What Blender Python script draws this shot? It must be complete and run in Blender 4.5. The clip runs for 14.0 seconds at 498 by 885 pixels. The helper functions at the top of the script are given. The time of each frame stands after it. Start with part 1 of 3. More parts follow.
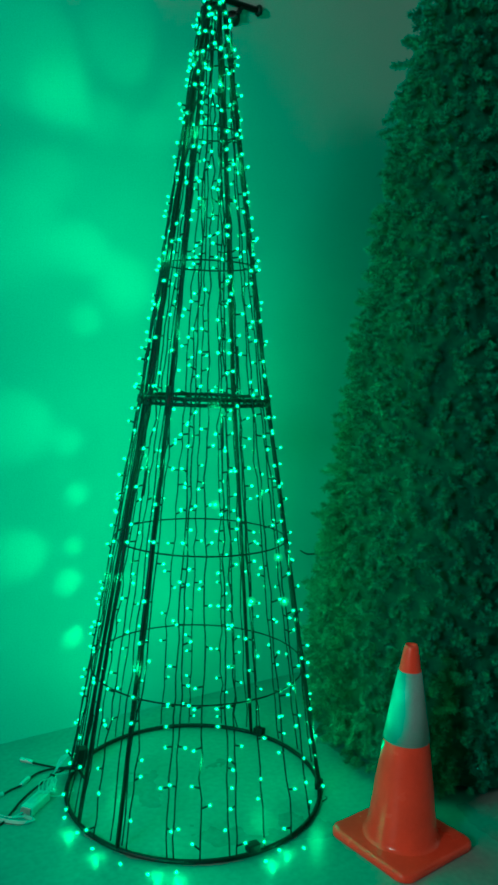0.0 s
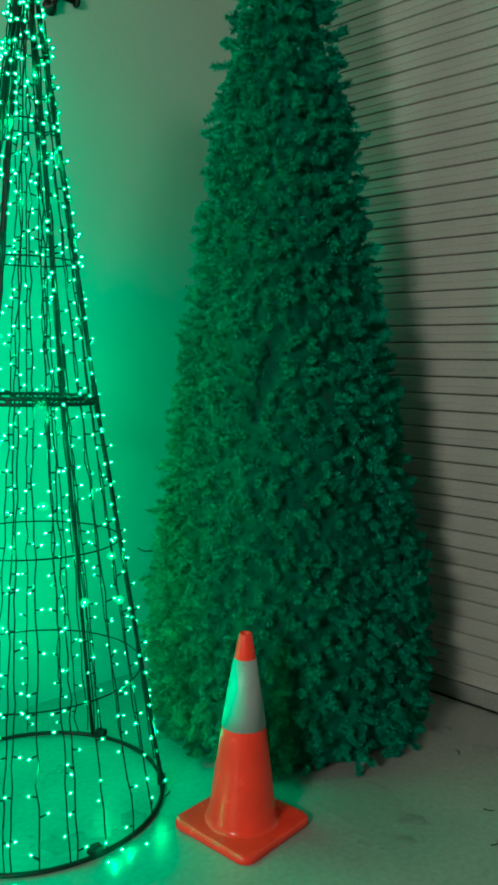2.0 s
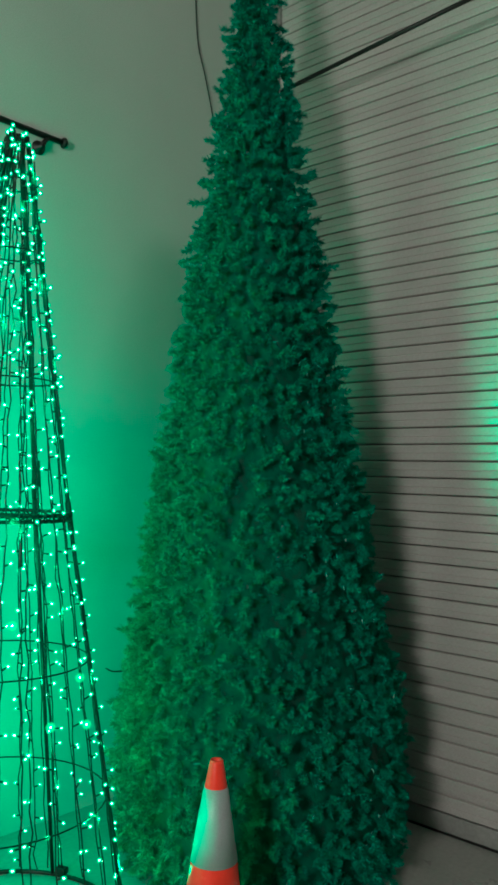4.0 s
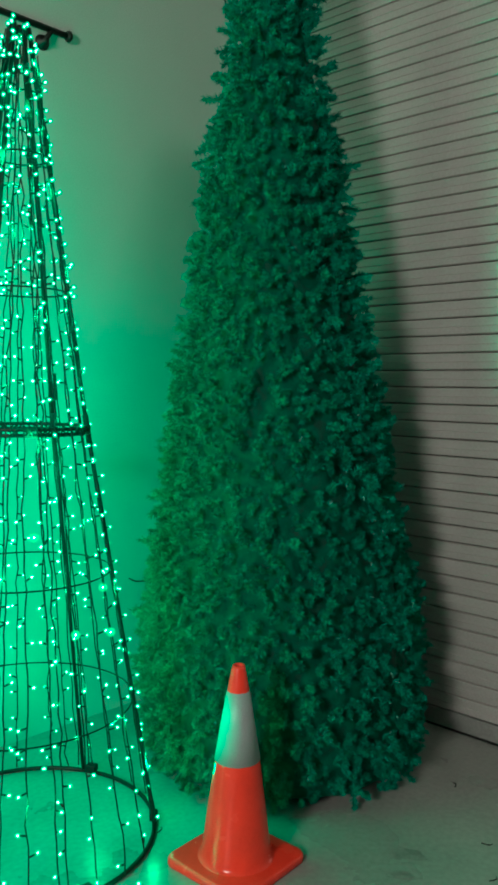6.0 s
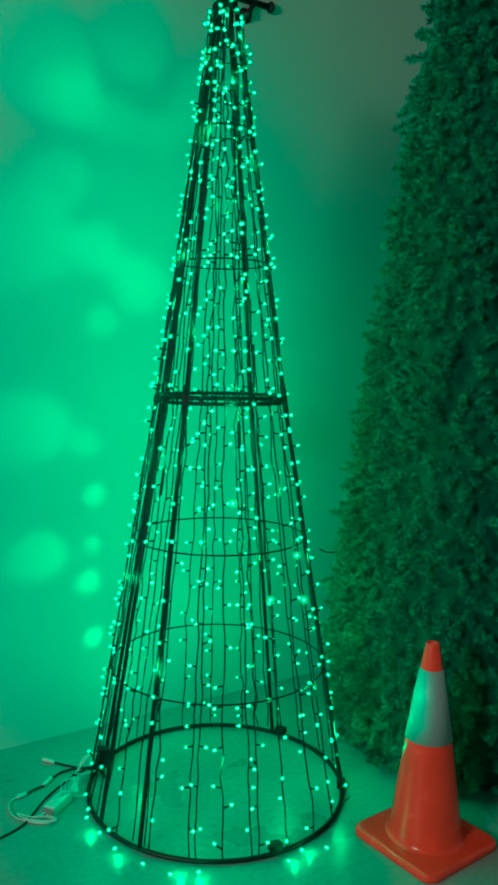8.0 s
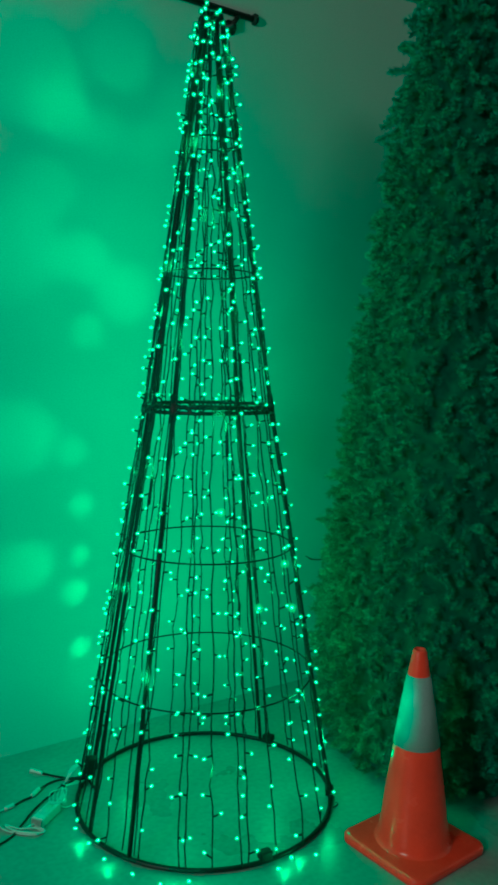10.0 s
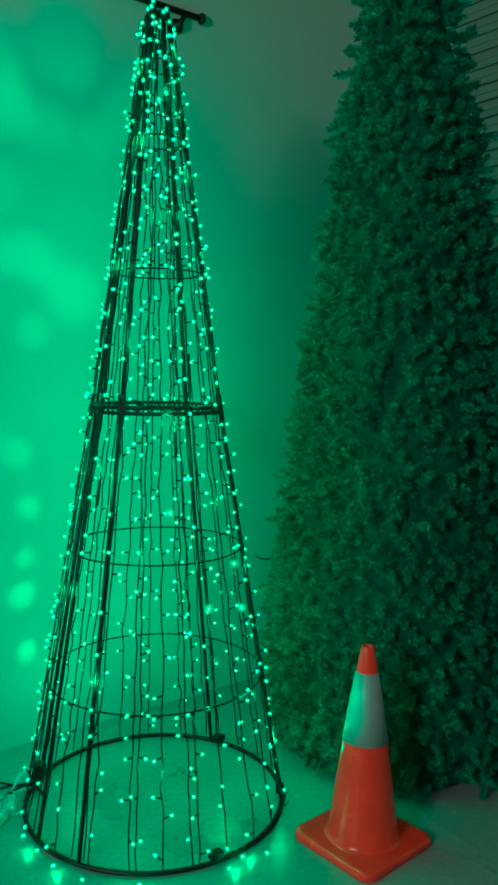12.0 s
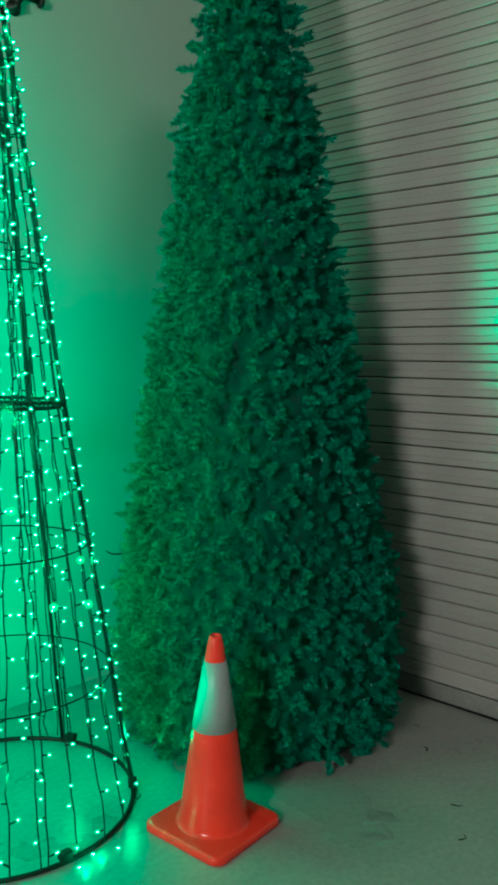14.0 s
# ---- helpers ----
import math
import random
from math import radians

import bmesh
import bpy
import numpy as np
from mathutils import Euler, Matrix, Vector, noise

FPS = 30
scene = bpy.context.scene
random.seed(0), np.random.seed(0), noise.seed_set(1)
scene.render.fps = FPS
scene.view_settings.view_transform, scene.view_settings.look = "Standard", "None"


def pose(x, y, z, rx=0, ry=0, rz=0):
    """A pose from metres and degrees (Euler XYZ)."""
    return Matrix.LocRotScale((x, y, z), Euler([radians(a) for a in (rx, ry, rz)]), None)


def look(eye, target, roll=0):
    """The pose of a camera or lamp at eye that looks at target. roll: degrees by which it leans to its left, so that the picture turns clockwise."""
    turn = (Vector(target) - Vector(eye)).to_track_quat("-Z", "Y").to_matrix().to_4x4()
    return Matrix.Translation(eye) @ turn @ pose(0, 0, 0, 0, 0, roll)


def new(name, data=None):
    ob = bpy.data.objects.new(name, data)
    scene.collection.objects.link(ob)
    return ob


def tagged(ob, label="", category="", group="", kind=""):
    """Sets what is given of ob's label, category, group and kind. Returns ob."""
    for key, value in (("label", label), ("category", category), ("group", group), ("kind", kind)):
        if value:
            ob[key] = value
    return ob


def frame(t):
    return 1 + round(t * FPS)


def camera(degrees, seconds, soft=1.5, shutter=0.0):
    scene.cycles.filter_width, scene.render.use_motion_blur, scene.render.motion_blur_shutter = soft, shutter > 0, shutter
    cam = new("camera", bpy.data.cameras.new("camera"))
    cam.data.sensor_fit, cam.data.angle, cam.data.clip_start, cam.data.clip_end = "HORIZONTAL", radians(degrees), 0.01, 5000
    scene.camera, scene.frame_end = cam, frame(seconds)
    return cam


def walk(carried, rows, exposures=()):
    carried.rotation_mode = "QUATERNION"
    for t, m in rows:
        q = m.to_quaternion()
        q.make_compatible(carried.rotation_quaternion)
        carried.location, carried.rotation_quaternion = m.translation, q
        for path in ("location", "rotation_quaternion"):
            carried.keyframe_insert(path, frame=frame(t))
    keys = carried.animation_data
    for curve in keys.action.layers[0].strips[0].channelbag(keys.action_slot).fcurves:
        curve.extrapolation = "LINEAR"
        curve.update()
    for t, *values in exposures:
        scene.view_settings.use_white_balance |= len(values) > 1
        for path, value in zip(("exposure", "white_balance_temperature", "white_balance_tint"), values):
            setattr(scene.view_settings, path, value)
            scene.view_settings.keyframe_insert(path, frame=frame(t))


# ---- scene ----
cam = camera(35.22, 14.0, soft=3.0, shutter=0.6)
# seconds, place, yaw, pitch (up), roll
ROWS = [
    (0, 0.000, 0.000, 1.630, 0.00, -5.86, 1.85),
    (0.5, 0.007, -0.008, 1.628, -1.81, -5.76, 1.67),
    (1, 0.023, -0.011, 1.626, -6.36, -6.02, 1.36),
    (1.5, 0.046, -0.024, 1.626, -9.89, -6.13, 1.10),
    (2, 0.049, -0.021, 1.630, -11.37, -5.79, 1.11),
    (2.5, 0.041, -0.035, 1.641, -11.83, -3.33, 1.30),
    (3, 0.041, -0.049, 1.651, -12.53, -0.22, 1.20),
    (3.2, 0.039, -0.058, 1.650, -12.81, 0.90, 1.30),
    (3.7, 0.038, -0.058, 1.651, -13.16, 2.27, 1.45),
    (4.25, 0.036, -0.052, 1.653, -13.21, 2.46, 1.56),
    (4.8, 0.036, -0.043, 1.654, -13.02, 1.40, 1.52),
    (5.3, 0.039, -0.036, 1.653, -12.69, -0.52, 1.30),
    (5.5, 0.047, -0.027, 1.648, -12.48, -1.87, 1.11),
    (6, 0.048, -0.011, 1.641, -11.96, -3.88, 0.89),
    (6.5, 0.044, -0.012, 1.641, -10.37, -4.43, 0.87),
    (7, 0.027, -0.002, 1.633, -6.32, -4.53, 0.97),
    (7.5, 0.007, 0.009, 1.625, -1.82, -5.13, 1.15),
    (7.7, 0.006, 0.010, 1.623, -0.16, -5.54, 1.06),
    (8.2, 0.004, 0.010, 1.625, 1.94, -6.00, 0.94),
    (8.75, -0.002, 0.007, 1.630, 2.68, -6.04, 0.87),
    (9.3, -0.008, 0.003, 1.635, 2.17, -5.81, 0.84),
    (9.8, -0.011, -0.000, 1.637, 0.95, -5.58, 0.83),
    (10, -0.012, -0.005, 1.637, 0.10, -5.48, 0.83),
    (10.5, -0.008, -0.003, 1.636, -1.80, -5.48, 0.89),
    (11, -0.011, -0.006, 1.638, -3.04, -5.48, 0.99),
    (11.5, -0.004, -0.008, 1.636, -3.40, -5.27, 0.92),
    (12, -0.009, -0.006, 1.639, -3.58, -5.45, 0.88),
    (12.5, -0.006, -0.009, 1.638, -3.64, -5.47, 0.94),
    (13, 0.004, -0.014, 1.637, -5.46, -5.75, 0.87),
    (13.5, 0.039, -0.026, 1.646, -10.57, -6.03, 0.89),
    (14, 0.047, -0.032, 1.643, -13.66, -5.79, 0.95),
]
# seconds, stops, kelvin, tint
EXPOSURES = [(0.0, -0.60, 3700, -145), (1.1, -0.46, 3750, -143), (2.0, -0.02, 6000, -114), (3.2, 0.06, 5600, -104), (5.3, 0.12, 5600, -104), (6.5, 0.04, 5800, -112),
             (7.7, -0.40, 4600, -138), (9.8, -0.78, 4300, -140), (12.5, -0.57, 4300, -138), (13.2, -0.30, 5100, -122), (14.0, 0.03, 5500, -107)]


def held(x, y, z, yaw, pitch, roll):
    """The camera's pose from its place and its turn in degrees."""
    a, b = radians(yaw), radians(pitch)
    ahead = Vector((-math.sin(a) * math.cos(b), math.cos(a) * math.cos(b), math.sin(b)))
    eye = Vector((x, y, z))
    return look(eye, eye + ahead, roll)


walk(cam, [(t, held(*row)) for t, *row in ROWS], EXPOSURES)

# ---- the plan: a room corner, back wall and roller door square to each other ----
CORNER = Vector((1.057, 4.535, 0.0))
ALONG = Vector((-0.829, -0.559, 0.0))   # along the back wall, away from the corner
OUT = Vector((0.559, -0.829, 0.0))      # along the door, into the room
ROOM = Matrix(((ALONG.x, OUT.x, 0, CORNER.x), (ALONG.y, OUT.y, 0, CORNER.y), (0, 0, 1, 0), (0, 0, 0, 1)))
HIGH = 5.2
LONG, DEEP = 9.5, 8.5
WIRE = Vector((-0.168, 2.875, 0.0))     # foot of the wire tree's axis
CONE = Vector((0.570, 2.565, 0.0))
rnd = random.Random(7)

# ---- light ----
world = bpy.data.worlds.new("World")
scene.world = world
world.use_nodes = True
world.node_tree.nodes["Background"].inputs[0].default_value = (0.02, 0.022, 0.025, 1)
world.node_tree.nodes["Background"].inputs[1].default_value = 0.3

BEAMS = ((2.36, 2.80, 26, 2.2), (2.24, 2.66, 17, 1.4), (2.06, 2.62, 15, 1.0), (1.84, 2.60, 13, 0.7), (2.14, 2.08, 17, 1.6), (1.95, 1.95, 22, 1.3), (2.13, 1.78, 12, 1.1), (2.20, 1.27, 12, 1.0),
         (2.16, 1.04, 11, 1.3), (2.17, 0.82, 10, 1.0), (2.19, 0.66, 14, 1.2), (2.17, 0.41, 13, 1.2), (2.42, 1.34, 22, 1.6), (2.46, 2.10, 26, 1.8), (2.40, 0.80, 20, 1.4), (2.30, 2.35, 16, 1.2),
         # four wide fills that green the wall between the trees, no bulb behind them
         (0.95, 1.30, 50, 4.6), (0.92, 0.80, 48, 3.2), (1.12, 1.75, 42, 3.5), (1.20, 0.30, 50, 2.6),
         (1.62, 2.75, 22, 1.2), (1.50, 2.40, 18, 1.0), (1.98, 2.95, 20, 1.4))
GREEN = (0.0, 1.0, 0.58)


def wire_radius(z):
    """The frame tapers a little faster below its middle joint than above it."""
    return 0.483 - 0.1698 * z if z < 1.49 else 0.230 - 0.1440 * (z - 1.49)


def lamp(kind, name, power, colour, m, **more):
    data = bpy.data.lights.new(name, kind)
    data.energy, data.color = power, colour
    for key, value in more.items():
        if key == "radius":
            data.shadow_soft_size = value
        elif key == "size":
            data.shape, data.size, data.size_y = "RECTANGLE", value[0], value[1]
        elif key == "beam":
            data.spot_size, data.spot_blend = radians(value), 0.8
    ob = new(name, data)
    ob.matrix_world = m
    return ob


# the hall's dim light: an added panel, unseen, behind the camera to its left
HALL = Vector((-3.0, -1.9, 2.7))
tagged(lamp("AREA", "hall_light", 212, (1.0, 0.49, 0.75), look(HALL, (0.6, 3.4, 1.2)), size=(0.9, 0.8)),
       "unseen light panel added for the dim light of the hall", "light", kind="structure")
# the strings' light, gathered in small lamps among the bulbs
for k in range(48):
    z = 0.19 + 2.58 * ((k + 0.5) / 48)
    a = k * 2.39996
    r = wire_radius(z) + 0.03
    lamp("POINT", "string_light", 1.0 - 0.06 * z, GREEN, pose(WIRE.x + r * math.cos(a), WIRE.y + r * math.sin(a), z), radius=0.02)
# bulbs that lie on the floor round the foot
for deg, r in ((-58, 0.545), (-50, 0.53), (-98, 0.55), (-91, 0.56), (-122, 0.545), (-140, 0.53)):
    lamp("POINT", "floor_bulb_light", 0.09, GREEN, pose(WIRE.x + r * math.cos(radians(deg)), WIRE.y + r * math.sin(radians(deg)), 0.02), radius=0.008)
# bulbs that point at the wall throw narrow beams on it; wide ones are added green fill: place along the wall, height,
# width of the beam
for a, z, beam, power in BEAMS:
    hit = CORNER + ALONG * a + Vector((0, 0, z))
    zl = min(max(z + 0.05, 0.1), 2.6)
    away = (hit - WIRE) * Vector((1, 1, 0))
    reach = wire_radius(zl) + 0.06 if beam < 30 else 0.1
    src = WIRE + away.normalized() * reach + Vector((0, 0, zl))
    lamp("SPOT", "bulb_and_fill_beam", power * (2.5 if beam < 30 else 1.7), GREEN, look(src, hit), radius=0.012 if beam < 30 else 0.08, beam=beam * (1.8 if beam < 30 else 1.35))


# spots added in the air on the room side for the green glow past the green tree on the roller door: place along the
# door, height, width, power
for s_door, z, beam, power in ((2.3, 2.0, 50, 30), (2.5, 2.5, 44, 8)):
    src = WIRE + Vector((0.32, -0.445, z - 0.1))
    lamp("SPOT", "bulb_and_fill_beam", power, GREEN, look(src, CORNER + OUT * s_door + Vector((0, 0, z))), radius=0.06, beam=beam)
# a spot added low beside the tree, without a bulb, to green the traffic cone
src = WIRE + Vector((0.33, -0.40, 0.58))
lamp("SPOT", "bulb_and_fill_beam", 4.2, GREEN, look(src, CONE + Vector((0, 0, 0.47))), radius=0.02, beam=40)


# ---- materials ----
def material(name, colour, rough=0.6, metal=0.0, vary=0.15, scale=6.0, fine=60.0, bump=0.1, second=None, coat=0.0, island=False, obj=0.0, stretch=None):
    m = bpy.data.materials.new(name)
    m.use_nodes = True
    nt = m.node_tree
    bsdf = nt.nodes["Principled BSDF"]
    link = nt.links.new
    coord = nt.nodes.new("ShaderNodeTexCoord")
    src = coord.outputs["Object"]
    if stretch:
        mp = nt.nodes.new("ShaderNodeMapping")
        mp.inputs["Scale"].default_value = stretch
        link(src, mp.inputs[0])
        src = mp.outputs[0]
    big, small = nt.nodes.new("ShaderNodeTexNoise"), nt.nodes.new("ShaderNodeTexNoise")
    big.inputs["Scale"].default_value, small.inputs["Scale"].default_value = scale, fine
    big.inputs["Detail"].default_value = 5
    link(src, big.inputs["Vector"])
    link(src, small.inputs["Vector"])
    ramp = nt.nodes.new("ShaderNodeValToRGB")
    c = Vector(colour)
    d = Vector(second) if second else c * (1 - vary)
    ramp.color_ramp.elements[0].position, ramp.color_ramp.elements[1].position = 0.35, 0.68
    ramp.color_ramp.elements[0].color, ramp.color_ramp.elements[1].color = (*d, 1), (*c, 1)
    link(big.outputs["Fac"], ramp.inputs[0])
    mix = nt.nodes.new("ShaderNodeMixRGB")
    mix.blend_type, mix.inputs[0].default_value = "OVERLAY", 0.25
    link(ramp.outputs[0], mix.inputs[1])
    link(small.outputs["Fac"], mix.inputs[2])
    out = mix.outputs[0]
    if island or obj:
        rand = nt.nodes.new("ShaderNodeNewGeometry" if island else "ShaderNodeObjectInfo")
        hsv = nt.nodes.new("ShaderNodeHueSaturation")
        mr = nt.nodes.new("ShaderNodeMapRange")
        span = obj or 0.5
        mr.inputs[3].default_value, mr.inputs[4].default_value = 1 - span, 1 + span
        link(rand.outputs["Random Per Island" if island else "Random"], mr.inputs[0])
        link(mr.outputs[0], hsv.inputs["Value"])
        link(out, hsv.inputs["Color"])
        out = hsv.outputs[0]
    link(out, bsdf.inputs["Base Color"])
    rr = nt.nodes.new("ShaderNodeMapRange")
    rr.inputs[3].default_value, rr.inputs[4].default_value = max(rough - 0.12, 0.03), min(rough + 0.12, 1)
    link(big.outputs["Fac"], rr.inputs[0])
    link(rr.outputs[0], bsdf.inputs["Roughness"])
    bsdf.inputs["Metallic"].default_value = metal
    bsdf.inputs["Coat Weight"].default_value = coat
    if bump:
        bp = nt.nodes.new("ShaderNodeBump")
        bp.inputs["Strength"].default_value, bp.inputs["Distance"].default_value = bump, 0.004
        link(small.outputs["Fac"], bp.inputs["Height"])
        link(bp.outputs[0], bsdf.inputs["Normal"])
    return m


def glowing(name, colour, strength):
    m = bpy.data.materials.new(name)
    m.use_nodes = True
    b = m.node_tree.nodes["Principled BSDF"]
    b.inputs["Base Color"].default_value = (0.03, 0.05, 0.04, 1)
    b.inputs["Emission Color"].default_value = (*colour, 1)
    b.inputs["Emission Strength"].default_value = strength
    m.cycles.emission_sampling = "NONE"
    return m


M_WALL = material("wall_paint", (0.62, 0.61, 0.595), 0.75, vary=0.07, scale=1.3, fine=160, bump=0.08)
M_CEIL = material("ceiling_paint", (0.45, 0.45, 0.44), 0.85, vary=0.1, scale=2)
M_FLOOR = material("concrete", (0.39, 0.385, 0.37), 0.30, vary=0.22, scale=2.2, fine=45, bump=0.06)
M_SLAT = material("door_paint", (0.66, 0.63, 0.62), 0.32, metal=0.38, vary=0.06, scale=3, fine=90, bump=0.03, obj=0.03)
M_RAIL = material("door_rail", (0.40, 0.40, 0.39), 0.5, metal=0.4, vary=0.15)
M_BLACK = material("black_steel", (0.008, 0.009, 0.008), 0.5, vary=0.3, scale=20)
M_CABLE = material("dark_cable", (0.012, 0.022, 0.016), 0.4, vary=0.2, scale=30)
M_WHITE = material("white_plastic", (0.72, 0.74, 0.72), 0.35, vary=0.05, scale=20, bump=0.02)
M_CLEAR = material("white_cable", (0.62, 0.70, 0.66), 0.3, vary=0.05, scale=20, bump=0.0)
M_ORANGE = material("orange_rubber", (0.95, 0.034, 0.040), 0.24, vary=0.14, scale=9, fine=120, bump=0.03)
M_BAND = material("reflective_sleeve", (0.40, 0.41, 0.43), 0.36, vary=0.06, scale=14, fine=260, bump=0.05)
M_PINE = material("pine_needles", (0.022, 0.36, 0.225), 0.36, vary=0.4, scale=9, fine=70, bump=0.0, island=True)
# darker than the needles: the shade deep among the sprigs is in this colour
M_CORE_SHADE = material("pine_core_shade", (0.010, 0.115, 0.062), 0.8, vary=0.6, scale=22, fine=140, bump=0.6)
M_STEM = material("pine_twig", (0.03, 0.035, 0.02), 0.8, vary=0.3, scale=30)
M_STAIN = material("oil_stain", (0.295, 0.29, 0.28), 0.33, vary=0.3, scale=14)
M_DEBRIS = material("dark_debris", (0.02, 0.03, 0.02), 0.7, vary=0.3, scale=40)
M_BULB = glowing("bulb_green", (1.0, 0.95, 0.80), 4.6)


def halo_shell(name, colour, strength, clear):
    """A thin added shell that lets part of the light behind it through and glows as the halo of its bulb."""
    m = bpy.data.materials.new(name)
    m.use_nodes = True
    nt = m.node_tree
    nt.nodes.remove(nt.nodes["Principled BSDF"])
    glow, thin, mix = nt.nodes.new("ShaderNodeEmission"), nt.nodes.new("ShaderNodeBsdfTransparent"), nt.nodes.new("ShaderNodeMixShader")
    glow.inputs["Color"].default_value, glow.inputs["Strength"].default_value = (*colour, 1), strength
    mix.inputs[0].default_value = 1 - clear
    nt.links.new(glow.outputs[0], mix.inputs[1 + 1])
    nt.links.new(thin.outputs[0], mix.inputs[1])
    nt.links.new(mix.outputs[0], nt.nodes["Material Output"].inputs["Surface"])
    m.cycles.emission_sampling = "NONE"
    return m


M_HALO = halo_shell("bulb_halo", (0.02, 1.0, 0.55), 1.25, 0.78)


# ---- mesh helpers ----
def mesh_of(bm, mat, name, smooth=True):
    me = bpy.data.meshes.new(name)
    bm.to_mesh(me)
    bm.free()
    me.materials.append(mat)
    if smooth:
        for p in me.polygons:
            p.use_smooth = True
    return me


def part(name, bm, mat, parent=None, label="", smooth=True):
    me = bm if isinstance(bm, bpy.types.Mesh) else mesh_of(bm, mat, name, smooth)
    ob = new(name, me)
    ob.parent = parent
    if label:
        ob["label"] = label
    return ob


def thing(name, at, label, category, group="", kind="", turn=0.0):
    ob = new(name)
    ob.matrix_world = pose(*at, 0, 0, turn)
    ob.empty_display_size = 0.1
    return tagged(ob, label, category, group, kind)


def add_box(bm, lo, hi, bevel=0.0, m=None):
    size = [h - l for l, h in zip(lo, hi)]
    mid = [(h + l) / 2 for l, h in zip(lo, hi)]
    mat = Matrix.Translation(mid) @ Matrix.Diagonal((*size, 1))
    made = bmesh.ops.create_cube(bm, size=1, matrix=(m @ mat) if m else mat)["verts"]
    if bevel:
        edges = list({e for v in made for e in v.link_edges})
        bmesh.ops.bevel(bm, geom=edges, offset=bevel, segments=2, affect="EDGES", profile=0.7)
    return bm


def tube(bm, points, r, sides=8, closed=False, taper=None):
    """A round tube along points."""
    pts = [Vector(p) for p in points]
    n = len(pts)
    rings = []
    side = None
    for i, p in enumerate(pts):
        a = pts[(i - 1) % n] if (closed or i > 0) else p
        b = pts[(i + 1) % n] if (closed or i < n - 1) else p
        d = (b - a).normalized()
        if side is None:
            side = d.orthogonal().normalized()
        side = (side - d * side.dot(d)).normalized()
        up = d.cross(side)
        rr = r if taper is None else r * (1 + (taper - 1) * i / max(n - 1, 1))
        rings.append([bm.verts.new(p + (side * math.cos(k * math.tau / sides) + up * math.sin(k * math.tau / sides)) * rr) for k in range(sides)])
    for i in range(n if closed else n - 1):
        q, w = rings[i], rings[(i + 1) % n]
        for k in range(sides):
            bm.faces.new((q[k], q[(k + 1) % sides], w[(k + 1) % sides], w[k]))
    if not closed:
        bm.faces.new(rings[0][::-1])
        bm.faces.new(rings[-1])
    return bm


def lathe(bm, profile, sides=48, m=None, cap=False):
    rings = []
    for r, z in profile:
        rings.append([bm.verts.new((m or Matrix()) @ Vector((r * math.cos(k * math.tau / sides), r * math.sin(k * math.tau / sides), z))) for k in range(sides)])
    for q, w in zip(rings, rings[1:]):
        for k in range(sides):
            bm.faces.new((q[k], q[(k + 1) % sides], w[(k + 1) % sides], w[k]))
    if cap:
        bm.faces.new(rings[0][::-1])
        bm.faces.new(rings[-1])
    return bm


def smooth_line(points, steps=8):
    """A smooth run through points."""
    pts = [Vector(p) for p in points]
    ext = [pts[0] * 2 - pts[1], *pts, pts[-1] * 2 - pts[-2]]
    out = []
    for a, b, c, d in zip(ext, ext[1:], ext[2:], ext[3:]):
        for k in range(steps):
            t = k / steps
            out.append(0.5 * (2 * b + (c - a) * t + (2 * a - 5 * b + 4 * c - d) * t * t + (3 * b - a - 3 * c + d) * t ** 3))
    return out + [pts[-1]]


def slab(name, lo, hi, mat, label, category):
    bm = bmesh.new()
    add_box(bm, lo, hi)
    ob = part(name, bm, mat, smooth=False)
    ob.matrix_world = ROOM
    return tagged(ob, label, category, kind="structure")


# ---- the hall ----
slab("floor", (-0.4, -0.3, -0.2), (LONG, DEEP, 0.0), M_FLOOR, "smooth grey concrete floor with faint stains", "floor")
slab("wall_back", (-0.4, -0.3, 0.0), (LONG, 0.0, HIGH), M_WALL, "plain off-white painted wall washed in green light", "wall")
slab("wall_left", (LONG, -0.3, -0.2), (LONG + 0.25, DEEP, HIGH), M_WALL, "plain off-white painted wall", "wall")
slab("wall_front", (-0.4, DEEP, -0.2), (LONG + 0.25, DEEP + 0.25, HIGH), M_WALL, "plain off-white painted wall", "wall")
slab("ceiling", (-0.4, -0.3, HIGH), (LONG + 0.25, DEEP + 0.25, HIGH + 0.2), M_CEIL, "plain grey ceiling high above", "ceiling")
DOOR_A, DOOR_B = 0.22, 5.2
slab("wall_right_corner", (-0.25, 0.0, 0.0), (0.0, DOOR_A, HIGH), M_WALL, "narrow off-white wall beside the roller door", "wall")
slab("wall_right_end", (-0.25, DOOR_B, 0.0), (0.0, DEEP, HIGH), M_WALL, "plain off-white wall beside the roller door", "wall")
DOOR_TOP = 4.75
slab("wall_right_lintel", (-0.25, DOOR_A, DOOR_TOP), (0.0, DOOR_B, HIGH), M_WALL, "off-white wall above the roller door", "wall")

# the roller door: slats of one pitch with a rolled edge between them
door = thing("door_1", (0, 0, 0), "closed light grey steel roller door with narrow slats", "roller door", kind="structure")
door.matrix_world = ROOM @ Matrix.Translation((0.045, DOOR_A, 0)) @ pose(0, 0, 0, 0, 0, 1.1) @ Matrix.Translation((0, -DOOR_A, 0))
PITCH = 0.0825
bm = bmesh.new()
half = PITCH / 2
prof = [(-0.028, -half + 0.0012), (-0.0130, -half + 0.0048), (-0.0112, -half + 0.009), (-0.0106, -0.0080), (-0.0112, -0.0064), (-0.0145, -0.0046), (-0.0145, -0.0030), (-0.0110, -0.0014),
        (-0.0106, 0.0), (-0.0112, half - 0.008), (-0.0130, half - 0.0044), (-0.028, half - 0.0010)]
